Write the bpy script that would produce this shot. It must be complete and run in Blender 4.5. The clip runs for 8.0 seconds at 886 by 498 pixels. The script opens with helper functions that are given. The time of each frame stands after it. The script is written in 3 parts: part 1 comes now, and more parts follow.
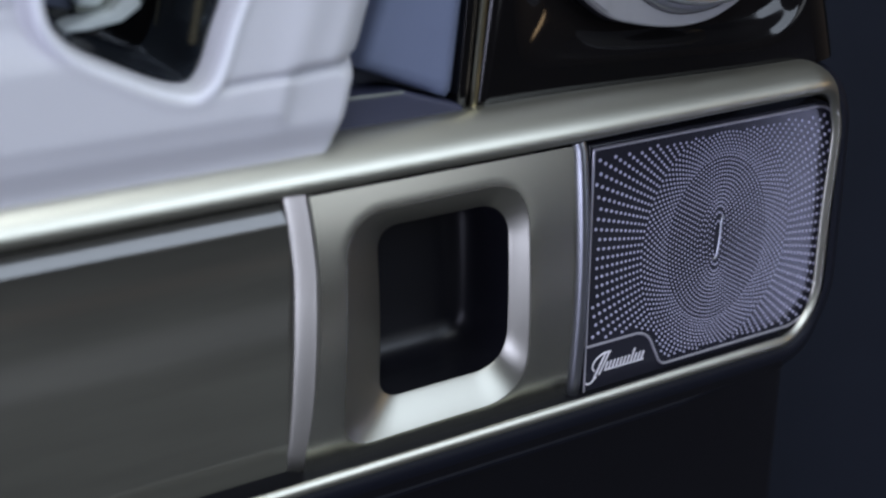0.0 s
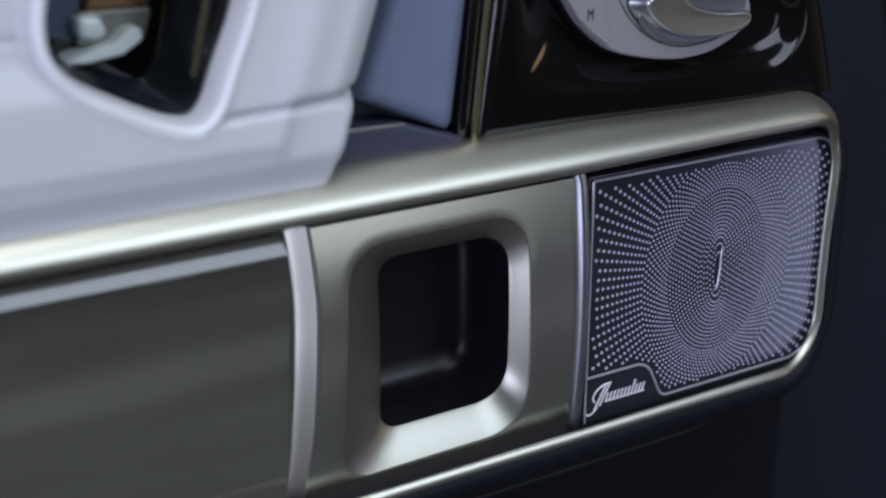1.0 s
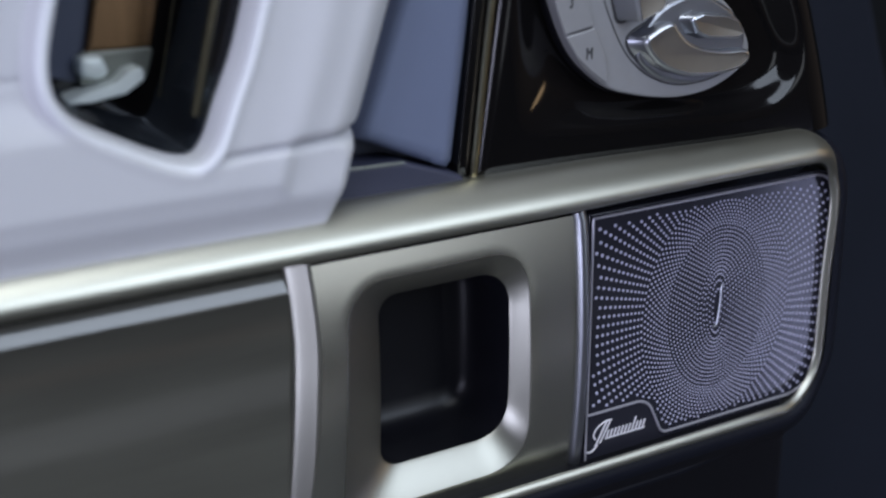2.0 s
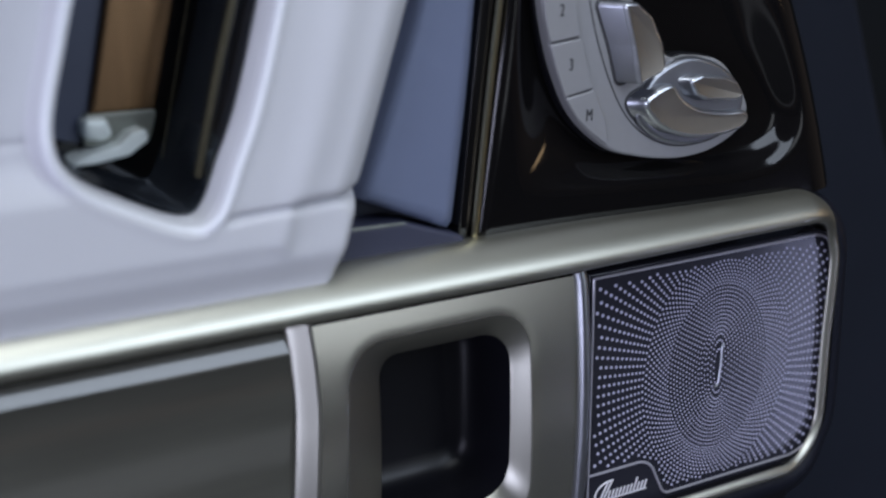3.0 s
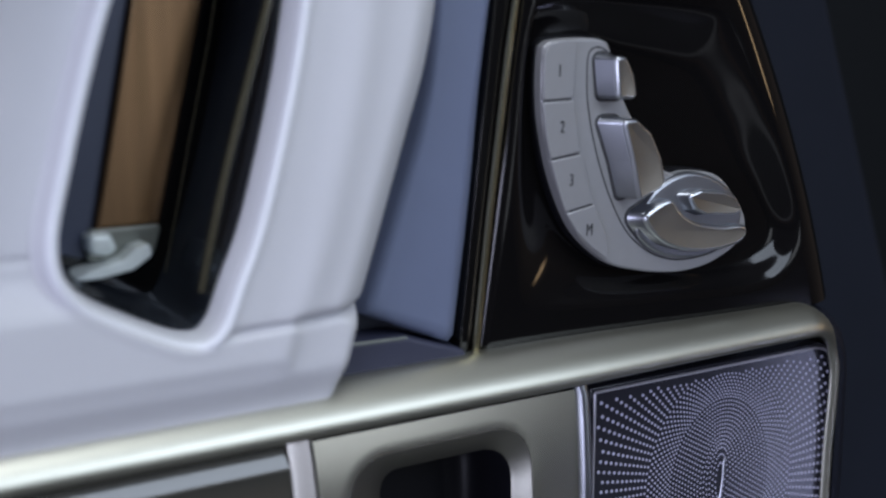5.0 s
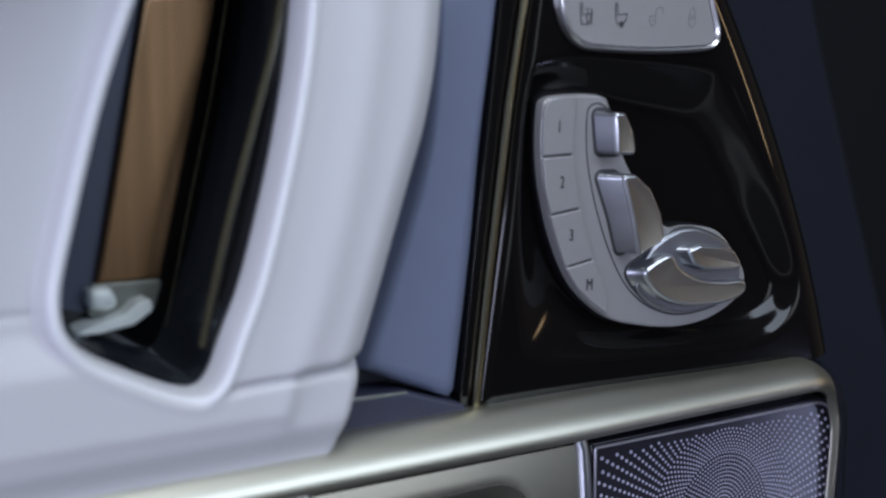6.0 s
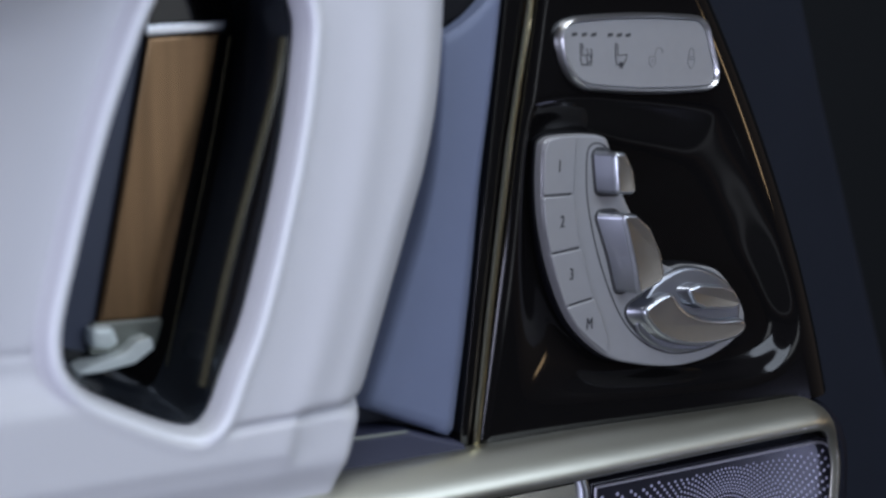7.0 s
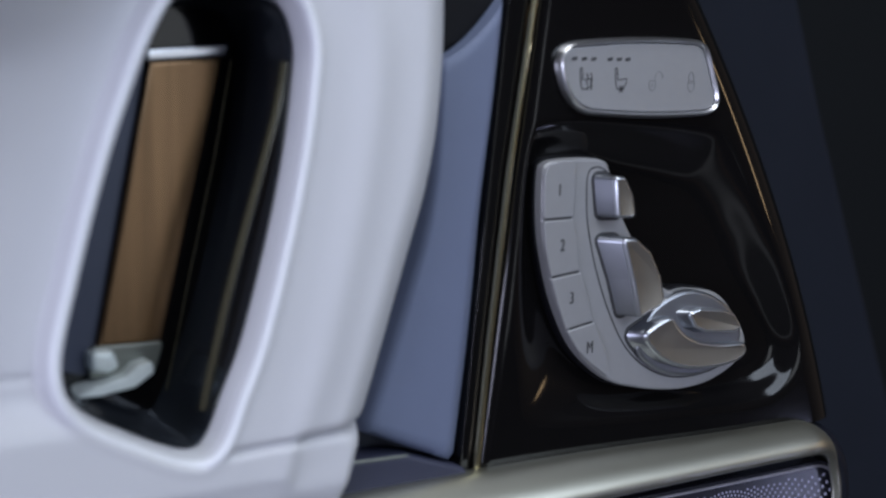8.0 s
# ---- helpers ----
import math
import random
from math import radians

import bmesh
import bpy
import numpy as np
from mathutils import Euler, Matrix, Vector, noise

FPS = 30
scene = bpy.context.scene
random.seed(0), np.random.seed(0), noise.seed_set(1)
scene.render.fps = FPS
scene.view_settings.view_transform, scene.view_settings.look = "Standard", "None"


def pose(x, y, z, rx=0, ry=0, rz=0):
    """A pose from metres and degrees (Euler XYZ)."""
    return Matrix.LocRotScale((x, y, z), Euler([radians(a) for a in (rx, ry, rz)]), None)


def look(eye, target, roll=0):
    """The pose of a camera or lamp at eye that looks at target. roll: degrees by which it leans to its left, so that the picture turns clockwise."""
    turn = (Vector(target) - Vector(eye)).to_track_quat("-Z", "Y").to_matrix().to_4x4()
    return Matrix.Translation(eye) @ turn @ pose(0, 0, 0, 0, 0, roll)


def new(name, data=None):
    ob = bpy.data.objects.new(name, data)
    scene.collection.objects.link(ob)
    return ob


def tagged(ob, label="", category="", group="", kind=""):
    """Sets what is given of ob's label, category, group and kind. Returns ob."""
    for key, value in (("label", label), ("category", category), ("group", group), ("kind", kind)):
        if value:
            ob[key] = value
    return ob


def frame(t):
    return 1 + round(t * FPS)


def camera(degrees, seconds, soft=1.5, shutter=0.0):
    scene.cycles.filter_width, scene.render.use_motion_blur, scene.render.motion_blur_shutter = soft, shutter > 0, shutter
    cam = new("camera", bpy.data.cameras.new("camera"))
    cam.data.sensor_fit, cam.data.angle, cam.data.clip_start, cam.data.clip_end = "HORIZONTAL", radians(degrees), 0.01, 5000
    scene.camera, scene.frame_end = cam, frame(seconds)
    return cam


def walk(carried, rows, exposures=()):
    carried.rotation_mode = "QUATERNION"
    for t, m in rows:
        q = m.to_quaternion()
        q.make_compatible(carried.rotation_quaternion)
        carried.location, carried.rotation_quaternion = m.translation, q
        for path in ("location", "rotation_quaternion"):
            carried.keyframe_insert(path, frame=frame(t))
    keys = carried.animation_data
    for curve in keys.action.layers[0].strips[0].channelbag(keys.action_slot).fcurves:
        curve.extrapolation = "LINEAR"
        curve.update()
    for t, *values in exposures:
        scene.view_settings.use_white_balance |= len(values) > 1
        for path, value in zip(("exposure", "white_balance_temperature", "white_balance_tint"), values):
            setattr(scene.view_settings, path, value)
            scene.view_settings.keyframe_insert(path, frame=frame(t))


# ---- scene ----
cam = camera(36.2, 8.0, soft=2.2)
cam.data.dof.use_dof = True
cam.data.dof.focus_distance = 0.485
cam.data.dof.aperture_fstop = 6.5
# seconds, eye x y z, turn about x, y, z
ROWS = [
    (0.0, 0.0000, -0.3500, 1.1500, 68.591, 0.000, -31.600),
    (0.5, 0.0002, -0.3502, 1.1506, 69.159, 0.029, -31.561),
    (1.0, 0.0003, -0.3506, 1.1509, 69.824, 0.002, -31.509),
    (1.5, -0.0001, -0.3513, 1.1519, 70.432, 0.094, -31.517),
    (1.7, -0.0001, -0.3514, 1.1520, 70.726, 0.093, -31.517),
    (2.8, -0.0008, -0.3519, 1.1532, 73.234, 0.078, -31.523),
    (3.0, -0.0010, -0.3521, 1.1534, 73.731, 0.076, -31.524),
    (3.5, -0.0014, -0.3518, 1.1545, 74.861, 0.058, -31.583),
    (4.0, -0.0020, -0.3516, 1.1554, 76.118, -0.037, -31.626),
    (4.5, -0.0026, -0.3512, 1.1567, 76.948, -0.082, -31.699),
    (4.7, -0.0028, -0.3512, 1.1569, 77.375, -0.094, -31.707),
    (5.8, -0.0038, -0.3516, 1.1579, 79.914, -0.163, -31.759),
    (6.0, -0.0040, -0.3517, 1.1581, 80.295, -0.173, -31.767),
    (6.5, -0.0044, -0.3518, 1.1590, 81.080, -0.219, -31.788),
    (7.0, -0.0049, -0.3521, 1.1595, 81.776, -0.312, -31.797),
    (7.5, -0.0048, -0.3522, 1.1601, 82.243, -0.323, -31.776),
    (8.0, -0.0048, -0.3526, 1.1606, 82.638, -0.343, -31.731),
]
walk(cam, [(t, pose(x, y, z, rx, ry, rz)) for t, x, y, z, rx, ry, rz in ROWS], [(0.0, 0.15, 5720, 12), (8.0, 0.15, 5720, 12)])

# ---- world and lights ----
world = bpy.data.worlds.new("world")
scene.world = world
world.use_nodes = True
world.node_tree.nodes["Background"].inputs[0].default_value = (0.55, 0.62, 0.8, 1)
world.node_tree.nodes["Background"].inputs[1].default_value = 0.05


def softbox(name, eye, target, sx, sy, watts, colour):
    la = bpy.data.lights.new(name, "AREA")
    la.shape, la.size, la.size_y, la.energy, la.color = "RECTANGLE", sx, sy, watts, colour
    ob = new(name, la)
    ob.matrix_world = look(eye, target)
    return ob


softbox("ceiling_softbox", (-0.12, -0.35, 2.75), (-0.12, -0.34, 1.0), 1.3, 2.2, 42, (1.0, 0.99, 0.91))
# unseen fill from the front, added to brighten the plates and leather
softbox("front_fill", (1.05, -2.3, 2.25), (0.25, 0.0, 1.05), 1.8, 1.4, 27, (0.92, 0.97, 1.0))
# added low fill, unseen, for the bright top of the face plate
softbox("plate_fill", (1.14, -2.2, 1.02), (0.20, 0.0, 1.00), 0.7, 0.7, 1.7, (1.0, 0.99, 0.92))
# made-up warm source that gives the gold glints on the right
softbox("warm_fill", (2.9, -1.3, 1.35), (0.3, 0.0, 1.05), 0.25, 0.55, 1.9, (1.0, 0.66, 0.32))
# lilac fill added from the left; no window stands there
softbox("left_fill", (-2.25, -1.0, 0.80), (0.2, 0.0, 0.95), 1.7, 0.9, 30, (0.90, 0.87, 1.0))
# narrow unseen source added so the grille reflects a lilac band
softbox("grille_fill", (1.25, -0.80, 0.55), (0.36, 0.0, 0.97), 0.04, 0.34, 0.27, (0.72, 0.72, 1.0))


# ---- materials ----
def material(name, colour, rough=0.5, metal=0.0, vary=0.12, scale=60.0, bump=0.0, bump_scale=900.0, stretch=(1, 1, 1),
             coat=0.0, rough_vary=0.0, spec=0.5, aniso=0.0):
    m = bpy.data.materials.new(name)
    m.use_nodes = True
    n, l = m.node_tree.nodes, m.node_tree.links
    b = n["Principled BSDF"]
    b.inputs["Roughness"].default_value = rough
    b.inputs["Metallic"].default_value = metal
    b.inputs["Coat Weight"].default_value = coat
    b.inputs["Coat Roughness"].default_value = 0.04
    b.inputs["Specular IOR Level"].default_value = spec
    co = n.new("ShaderNodeTexCoord")
    mp = n.new("ShaderNodeMapping")
    mp.inputs["Scale"].default_value = stretch
    l.new(co.outputs["Object"], mp.inputs[0])
    no = n.new("ShaderNodeTexNoise")
    no.inputs["Scale"].default_value, no.inputs["Detail"].default_value = scale, 5
    l.new(mp.outputs[0], no.inputs["Vector"])
    mix = n.new("ShaderNodeMix")
    mix.data_type = "RGBA"
    mix.inputs["A"].default_value = (*[c * (1 - vary) for c in colour], 1)
    mix.inputs["B"].default_value = (*[min(1, c * (1 + vary)) for c in colour], 1)
    l.new(no.outputs[0], mix.inputs["Factor"])
    l.new(mix.outputs["Result"], b.inputs["Base Color"])
    if rough_vary:
        mr = n.new("ShaderNodeMapRange")
        mr.inputs["To Min"].default_value, mr.inputs["To Max"].default_value = rough - rough_vary, rough + rough_vary
        l.new(no.outputs[0], mr.inputs["Value"])
        l.new(mr.outputs[0], b.inputs["Roughness"])
    if bump:
        fine = n.new("ShaderNodeTexNoise")
        fine.inputs["Scale"].default_value, fine.inputs["Detail"].default_value = bump_scale, 3
        l.new(mp.outputs[0], fine.inputs["Vector"])
        bp = n.new("ShaderNodeBump")
        bp.inputs["Strength"].default_value, bp.inputs["Distance"].default_value = bump, 0.0005
        l.new(fine.outputs[0], bp.inputs["Height"])
        l.new(bp.outputs[0], b.inputs["Normal"])
    return m


SATIN = material("satin_metal", (0.52, 0.515, 0.445), 0.38, 1.0, 0.05, 40, 0.06, 700, (0.15, 1, 1), rough_vary=0.04)
RIM = material("rim_metal", (0.38, 0.375, 0.33), 0.38, 1.0, 0.05, 60, 0.05, 900)
BRUSHED = material("brushed_metal", (0.56, 0.555, 0.50), 0.25, 1.0, 0.06, 60, 0.010, 900, (0.06, 1, 1), rough_vary=0.04)
CHROME = material("polished_chrome", (0.60, 0.61, 0.65), 0.23, 1.0, 0.03, 80, rough_vary=0.03)
EDGE_CHROME = material("soft_chrome", (0.58, 0.60, 0.64), 0.30, 1.0, 0.04, 90, rough_vary=0.04)
LEVER = material("satin_chrome", (0.31, 0.32, 0.355), 0.36, 1.0, 0.04, 90, 0.03, 1500, rough_vary=0.04)
SILVER = material("silver_paint", (0.30, 0.30, 0.315), 0.38, 0.35, 0.04, 300, 0.05, 4000)
FRAME_METAL = material("frame_metal", (0.66, 0.66, 0.68), 0.30, 1.0, 0.03, 90)
LEVER_FACE = material("lever_face", (0.23, 0.21, 0.185), 0.46, 1.0, 0.05, 200, 0.03, 1500)
BRASS = material("champagne_brass", (0.62, 0.56, 0.36), 0.26, 1.0, 0.06, 60)
LEATHER = material("white_leather", (0.60, 0.602, 0.638), 0.50, 0.0, 0.04, 25, 0.16, 1100, spec=0.35)
LIP_PALE = material("lip_pale", (0.80, 0.81, 0.86), 0.34, 0.0, 0.03, 30, 0.05, 1400)
BLUE = material("blue_leather", (0.138, 0.163, 0.256), 0.52, 0.0, 0.07, 60, 0.22, 1600, spec=0.4)
MOULD = material("black_moulding", (0.007, 0.008, 0.014), 0.5, 0.0, 0.1, 50, 0.15, 1800, spec=0.15)
NAVY = material("navy_plastic", (0.030, 0.033, 0.062), 0.55, 0.0, 0.10, 50, 0.15, 1800)
PIANO = material("piano_black", (0.0045, 0.0042, 0.0045), 0.09, 0.0, 0.1, 30, spec=0.42, rough_vary=0.02)
BLACK = material("black_plastic", (0.004, 0.004, 0.006), 0.55, 0.0, 0.15, 60, 0.15, 1500, spec=0.15)
WOOD = material("lacquered_wood", (0.072, 0.071, 0.059), 0.13, 0.0, 0.5, 60, 0.0, stretch=(0.12, 1, 1), coat=1.0, rough_vary=0.04)
LINER = material("cup_liner", (0.006, 0.006, 0.009), 0.36, 0.0, 0.15, 80, 0.1, 1500, spec=0.3)
# brown and its upright bands imitate what the polished insert reflects
REFLECTED_BROWN = material("reflected_brown", (0.180, 0.112, 0.058), 0.24, 0.8, 0.75, 60, stretch=(3, 1, 0.1), rough_vary=0.06)
DARK_CHROME = material("dark_chrome", (0.13, 0.15, 0.19), 0.16, 0.85, 0.1, 60, rough_vary=0.05)
RECESS_BLUE = material("recess_blue", (0.050, 0.058, 0.092), 0.36, 0.3, 0.15, 40)
SMOKE = material("smoked_metal", (0.19, 0.20, 0.18), 0.42, 0.8, 0.25, 120)
# pale colour for the reflected highlights low in the recess
GLINT = material("painted_glint", (0.64, 0.68, 0.67), 0.55, 0.4, 0.25, 150, 0.05, 900)
GRILLE = material("grille_black", (0.019, 0.019, 0.028), 0.16, 0.0, 0.1, 80)
DOT = material("grille_dot", (0.54, 0.53, 0.70), 0.40, 0.25, 0.06, 400)
BORDER_LINE = material("border_line", (0.42, 0.41, 0.47), 0.35, 0.4)
INK = material("dark_print", (0.03, 0.03, 0.035), 0.5)
PALE_INK = material("silver_print", (0.80, 0.78, 0.84), 0.35, 0.2)
WALL = material("studio_wall", (0.22, 0.22, 0.24), 0.8, 0, 0.08, 3)
TAN = material("tan_wall", (0.22, 0.16, 0.11), 0.8, 0, 0.08, 3)
# colours of the two added floor strips that the wood trim reflects
PALE_FLOOR = material("pale_strip", (0.62, 0.60, 0.58), 0.6, 0, 0.10, 6)
RUST_FLOOR = material("rust_tone_strip", (0.42, 0.24, 0.15), 0.6, 0, 0.10, 6)
FLOOR = material("studio_floor", (0.055, 0.055, 0.055), 0.6, 0, 0.15, 5)
PILLAR = material("pillar_cloth", (0.0112, 0.0135, 0.0220), 0.75, 0, 0.10, 40, 0.2, 1200, spec=0.12)
DARK = material("dark_cabin", (0.003, 0.0042, 0.006), 0.8, 0, 0.1, 10, spec=0.2)


# ---- mesh helpers ----
def part(name, bm, mat, parent=None, label="", sharp=32):
    me = bpy.data.meshes.new(name)
    bmesh.ops.recalc_face_normals(bm, faces=bm.faces)
    bm.to_mesh(me)
    bm.free()
    me.materials.append(mat)
    me.shade_smooth()
    me.set_sharp_from_angle(angle=radians(sharp))
    ob = new(name, me)
    if parent:
        ob.parent = parent
        ob.matrix_parent_inverse = parent.matrix_world.inverted()
    if label:
        tagged(ob, label)
    return ob


def thing(name, at, label, category, group=""):
    ob = new(name)
    ob.empty_display_size = 0.02
    ob.matrix_world = Matrix.Translation(at)
    return tagged(ob, label, category, group)


def spline(pts, n=8, closed=True):
    """A smooth curve through the points."""
    out, k = [], len(pts)
    for i in range(k if closed else k - 1):
        p = [Vector(pts[(i + j) % k] if closed else pts[min(max(i + j, 0), k - 1)]) for j in (-1, 0, 1, 2)]
        for s in range(n):
            t = s / n
            out.append(tuple(0.5 * (2 * p[1] + (p[2] - p[0]) * t + (2 * p[0] - 5 * p[1] + 4 * p[2] - p[3]) * t * t + (3 * p[1] - p[0] - 3 * p[2] + p[3]) * t ** 3)))
    if not closed:
        out.append(tuple(pts[-1]))
    return out


def rounded(pts, radii, n=6):
    """A polygon with rounded corners."""
    out, k = [], len(pts)
    for i in range(k):
        a, b, c = Vector(pts[i - 1]), Vector(pts[i]), Vector(pts[(i + 1) % k])
        r = radii[i] if isinstance(radii, (list, tuple)) else radii
        if r <= 0:
            out.append(tuple(b))
            continue
        u, v = (a - b).normalized(), (c - b).normalized()
        ang = u.angle(v)
        d = min(r / math.tan(ang / 2), 0.49 * (a - b).length, 0.49 * (c - b).length)
        s, e = b + u * d, b + v * d
        for j in range(n + 1):
            t = j / n
            out.append(tuple((1 - t) ** 2 * s + 2 * t * (1 - t) * (b * 0.82 + (s + e) * 0.09) + t * t * e))
    return out


def dense(loop, step):
    """The loop with points added along its long sides."""
    out = []
    for p, q in zip(loop, loop[1:] + loop[:1]):
        k = max(1, round(math.dist(p, q) / step))
        out += [(p[0] + (q[0] - p[0]) * i / k, p[1] + (q[1] - p[1]) * i / k) for i in range(k)]
    return out


def inset(loop, d):
    """The loop moved inwards by d."""
    k = len(loop)
    area = sum(loop[i][0] * loop[(i + 1) % k][1] - loop[(i + 1) % k][0] * loop[i][1] for i in range(k))
    sgn, out = (1 if area > 0 else -1), []
    for i in range(k):
        a, b, c = Vector(loop[i - 1]), Vector(loop[i]), Vector(loop[(i + 1) % k])
        t = ((b - a).normalized() + (c - b).normalized())
        t = t.normalized() if t.length > 1e-9 else (c - b).normalized()
        out.append(tuple(b + Vector((-t.y, t.x)) * d * sgn))
    return out


def rings_mesh(rings, cap_last=True, cap_first=False):
    bm = bmesh.new()
    rows = [[bm.verts.new(p) for p in ring] for ring in rings]
    k = len(rows[0])
    for a, b in zip(rows, rows[1:]):
        for i in range(k):
            j = (i + 1) % k
            bm.faces.new((a[i], a[j], b[j], b[i]))
    if cap_last:
        bm.faces.new(rows[-1])
    if cap_first:
        bm.faces.new(rows[0])
    return bm


def plate(loop, front, back, edge=0.0006, steps=3):
    """A flat plate in x and z with a rounded front edge, from back to front along y."""
    rings = [[(x, back, z) for x, z in loop]]
    for s in range(steps + 1):
        a = math.pi / 2 * s / steps
        rings.append([(x, front + edge * (1 - math.sin(a)), z) for x, z in inset(loop, edge * (1 - math.cos(a)))])
    rings.append([(x, front, z) for x, z in inset(loop, edge * 1.25)])
    return rings_mesh(rings, True, True)


def tube(path, r, closed=False, segs=8, flat=1.0):
    """A round bead along a path in space; flat squashes it along y."""
    bm, rows, k = bmesh.new(), [], len(path)
    for i, p in enumerate(path):
        p = Vector(p)
        a = Vector(path[i - 1] if (closed or i) else path[0])
        b = Vector(path[(i + 1) % k] if (closed or i < k - 1) else path[-1])
        t = (b - a).normalized()
        side = t.cross(Vector((0, 1, 0)))
        side = side.normalized() if side.length > 1e-6 else Vector((1, 0, 0))
        up = side.cross(t)
        rows.append([bm.verts.new(p + r * (math.cos(2 * math.pi * j / segs) * side + flat * math.sin(2 * math.pi * j / segs) * up)) for j in range(segs)])
    for i in range(k if closed else k - 1):
        a, b = rows[i], rows[(i + 1) % k]
        for j in range(segs):
            bm.faces.new((a[j], a[(j + 1) % segs], b[(j + 1) % segs], b[j]))
    if not closed:
        bm.faces.new(rows[0]), bm.faces.new(rows[-1])
    return bm


def box(x0, x1, y0, y1, z0, z1, edge=0.0):
    bm = bmesh.new()
    bmesh.ops.create_cube(bm, size=1)
    for v in bm.verts:
        v.co = Vector((x0 + (v.co.x + 0.5) * (x1 - x0), y0 + (v.co.y + 0.5) * (y1 - y0), z0 + (v.co.z + 0.5) * (z1 - z0)))
    if edge:
        bmesh.ops.bevel(bm, geom=bm.edges, offset=edge, segments=3, affect="EDGES", profile=0.5)
    return bm


def smooth(t):
    t = min(1.0, max(0.0, t))
    return t * t * (3 - 2 * t)


def to_loop(x, z, loop):
    """Distance from a point to a closed loop."""
    a = np.array(loop)
    b = np.roll(a, -1, 0)
    d, p = b - a, np.array((x, z)) - a
    t = np.clip((p * d).sum(1) / np.maximum((d * d).sum(1), 1e-12), 0, 1)
    return float(np.sqrt(((p - d * t[:, None]) ** 2).sum(1).min()))


def to_line(x, z, line):
    """Distance from a point to an open line."""
    a, b = np.array(line[:-1]), np.array(line[1:])
    d, p = b - a, np.array((x, z)) - a
    t = np.clip((p * d).sum(1) / np.maximum((d * d).sum(1), 1e-12), 0, 1)
    return float(np.sqrt(((p - d * t[:, None]) ** 2).sum(1).min()))


def inside(x, z, loop):
    c, k = False, len(loop)
    for i in range(k):
        (x0, z0), (x1, z1) = loop[i - 1], loop[i]
        if (z0 > z) != (z1 > z) and x < (x1 - x0) * (z - z0) / (z1 - z0) + x0:
            c = not c
    return c


def ray_radius(cx, cz, ang, loop):
    """How far the loop lies from the centre in a direction."""
    dx, dz, best, k = math.cos(ang), math.sin(ang), 0.0, len(loop)
    for i in range(k):
        (x0, z0), (x1, z1) = loop[i - 1], loop[i]
        ex, ez = x1 - x0, z1 - z0
        den = dx * ez - dz * ex
        if abs(den) < 1e-12:
            continue
        s = ((x0 - cx) * ez - (z0 - cz) * ex) / den
        t = ((x0 - cx) * dz - (z0 - cz) * dx) / den
        if s > 0 and -1e-6 <= t <= 1 + 1e-6:
            best = max(best, s)
    return best


def lettering(text, x, z, y, size, slant=0.0):
    cu = bpy.data.curves.new("text", "FONT")
    cu.body, cu.size, cu.align_x, cu.align_y, cu.extrude, cu.shear = text, size, "CENTER", "CENTER", 0.00012, slant
    tmp = new("text", cu)
    me = bpy.data.meshes.new_from_object(tmp.evaluated_get(bpy.context.evaluated_depsgraph_get()))
    bpy.data.objects.remove(tmp)
    bm = bmesh.new()
    bm.from_mesh(me)
    bpy.data.meshes.remove(me)
    bmesh.ops.transform(bm, matrix=pose(x, y, z, 90, 0, 0) @ Matrix.Diagonal((0.66, 1, 1, 1)), verts=bm.verts)
    return bm


# ---- the room round the car ----
def setting(name, bm, mat, label):
    return tagged(part(name, bm, mat), label, "setting", kind="structure")


setting("floor", box(-4, 4, -5, 3, -0.1, 0), FLOOR, "dark grey studio floor under the car")
# two unseen strips, added so bands reflect in the lacquered wood
setting("floor_strip", box(-3, 3.4, -2.11, -1.91, 0.0, 0.004), PALE_FLOOR, "unseen pale floor strip, added for the wood trim to reflect")
setting("floor_strip_thin", box(-3, 3.4, -2.44, -2.37, 0.0, 0.004), RUST_FLOOR, "unseen thin rust-coloured floor strip, added for the wood trim to reflect")
setting("ceiling", box(-4, 4, -5, 3, 3.2, 3.3), WALL, "grey studio ceiling over the car")
setting("wall_north", box(-4, 4, 3, 3.1, 0, 3.2), WALL, "plain grey studio wall")
setting("wall_south", box(-4, 4, -5.1, -5, 0, 3.2), WALL, "plain grey studio wall")
setting("wall_west", box(-4.1, -4, -5, 3, 0, 3.2), WALL, "plain grey studio wall")
# tan is chosen to throw warm reflections onto right-facing curves
setting("wall_east", box(4, 4.1, -5, 3, 0, 3.2), TAN, "unseen studio wall, made tan for warm reflections")

# the car's body beyond the door's edge
PILLAR_LOOP = [(0.20, 0.0), (0.70, 0.0), (0.68, 0.66), (0.5202, 1.0598), (0.4875, 1.1434), (0.4696, 1.1954), (0.42, 1.34), (0.20, 1.34)]
setting("car_body_pillar", plate(PILLAR_LOOP, 0.10, 0.16, 0.006), PILLAR, "dark navy cloth-covered car body pillar beside the door")
setting("car_cabin_side", box(0.3, 1.9, 0.42, 0.5, 0.0, 1.9), DARK, "almost black cabin side behind the pillar")

# ---- the door ----
door = thing("car_door", (0.15, 0.03, 0.0), "open luxury car door with navy and black inner panels", "car door")
BASE_LOOP = [(-0.30, 0.0), (0.4175, 0.0), (0.4175, 0.890), (0.385, 0.92), (0.383, 1.032), (0.345, 1.135), (0.318, 1.20), (0.30, 1.30), (-0.30, 1.30)]
part("door_shell", plate(BASE_LOOP, 0.036, 0.098, 0.004), BLACK, door, "black textured door shell")
part("upper_lining", plate([(0.19, 1.155), (0.26, 1.182), (0.318, 1.20), (0.30, 1.29), (0.10, 1.29)], 0.008, 0.024, 0.003), BLACK, door)

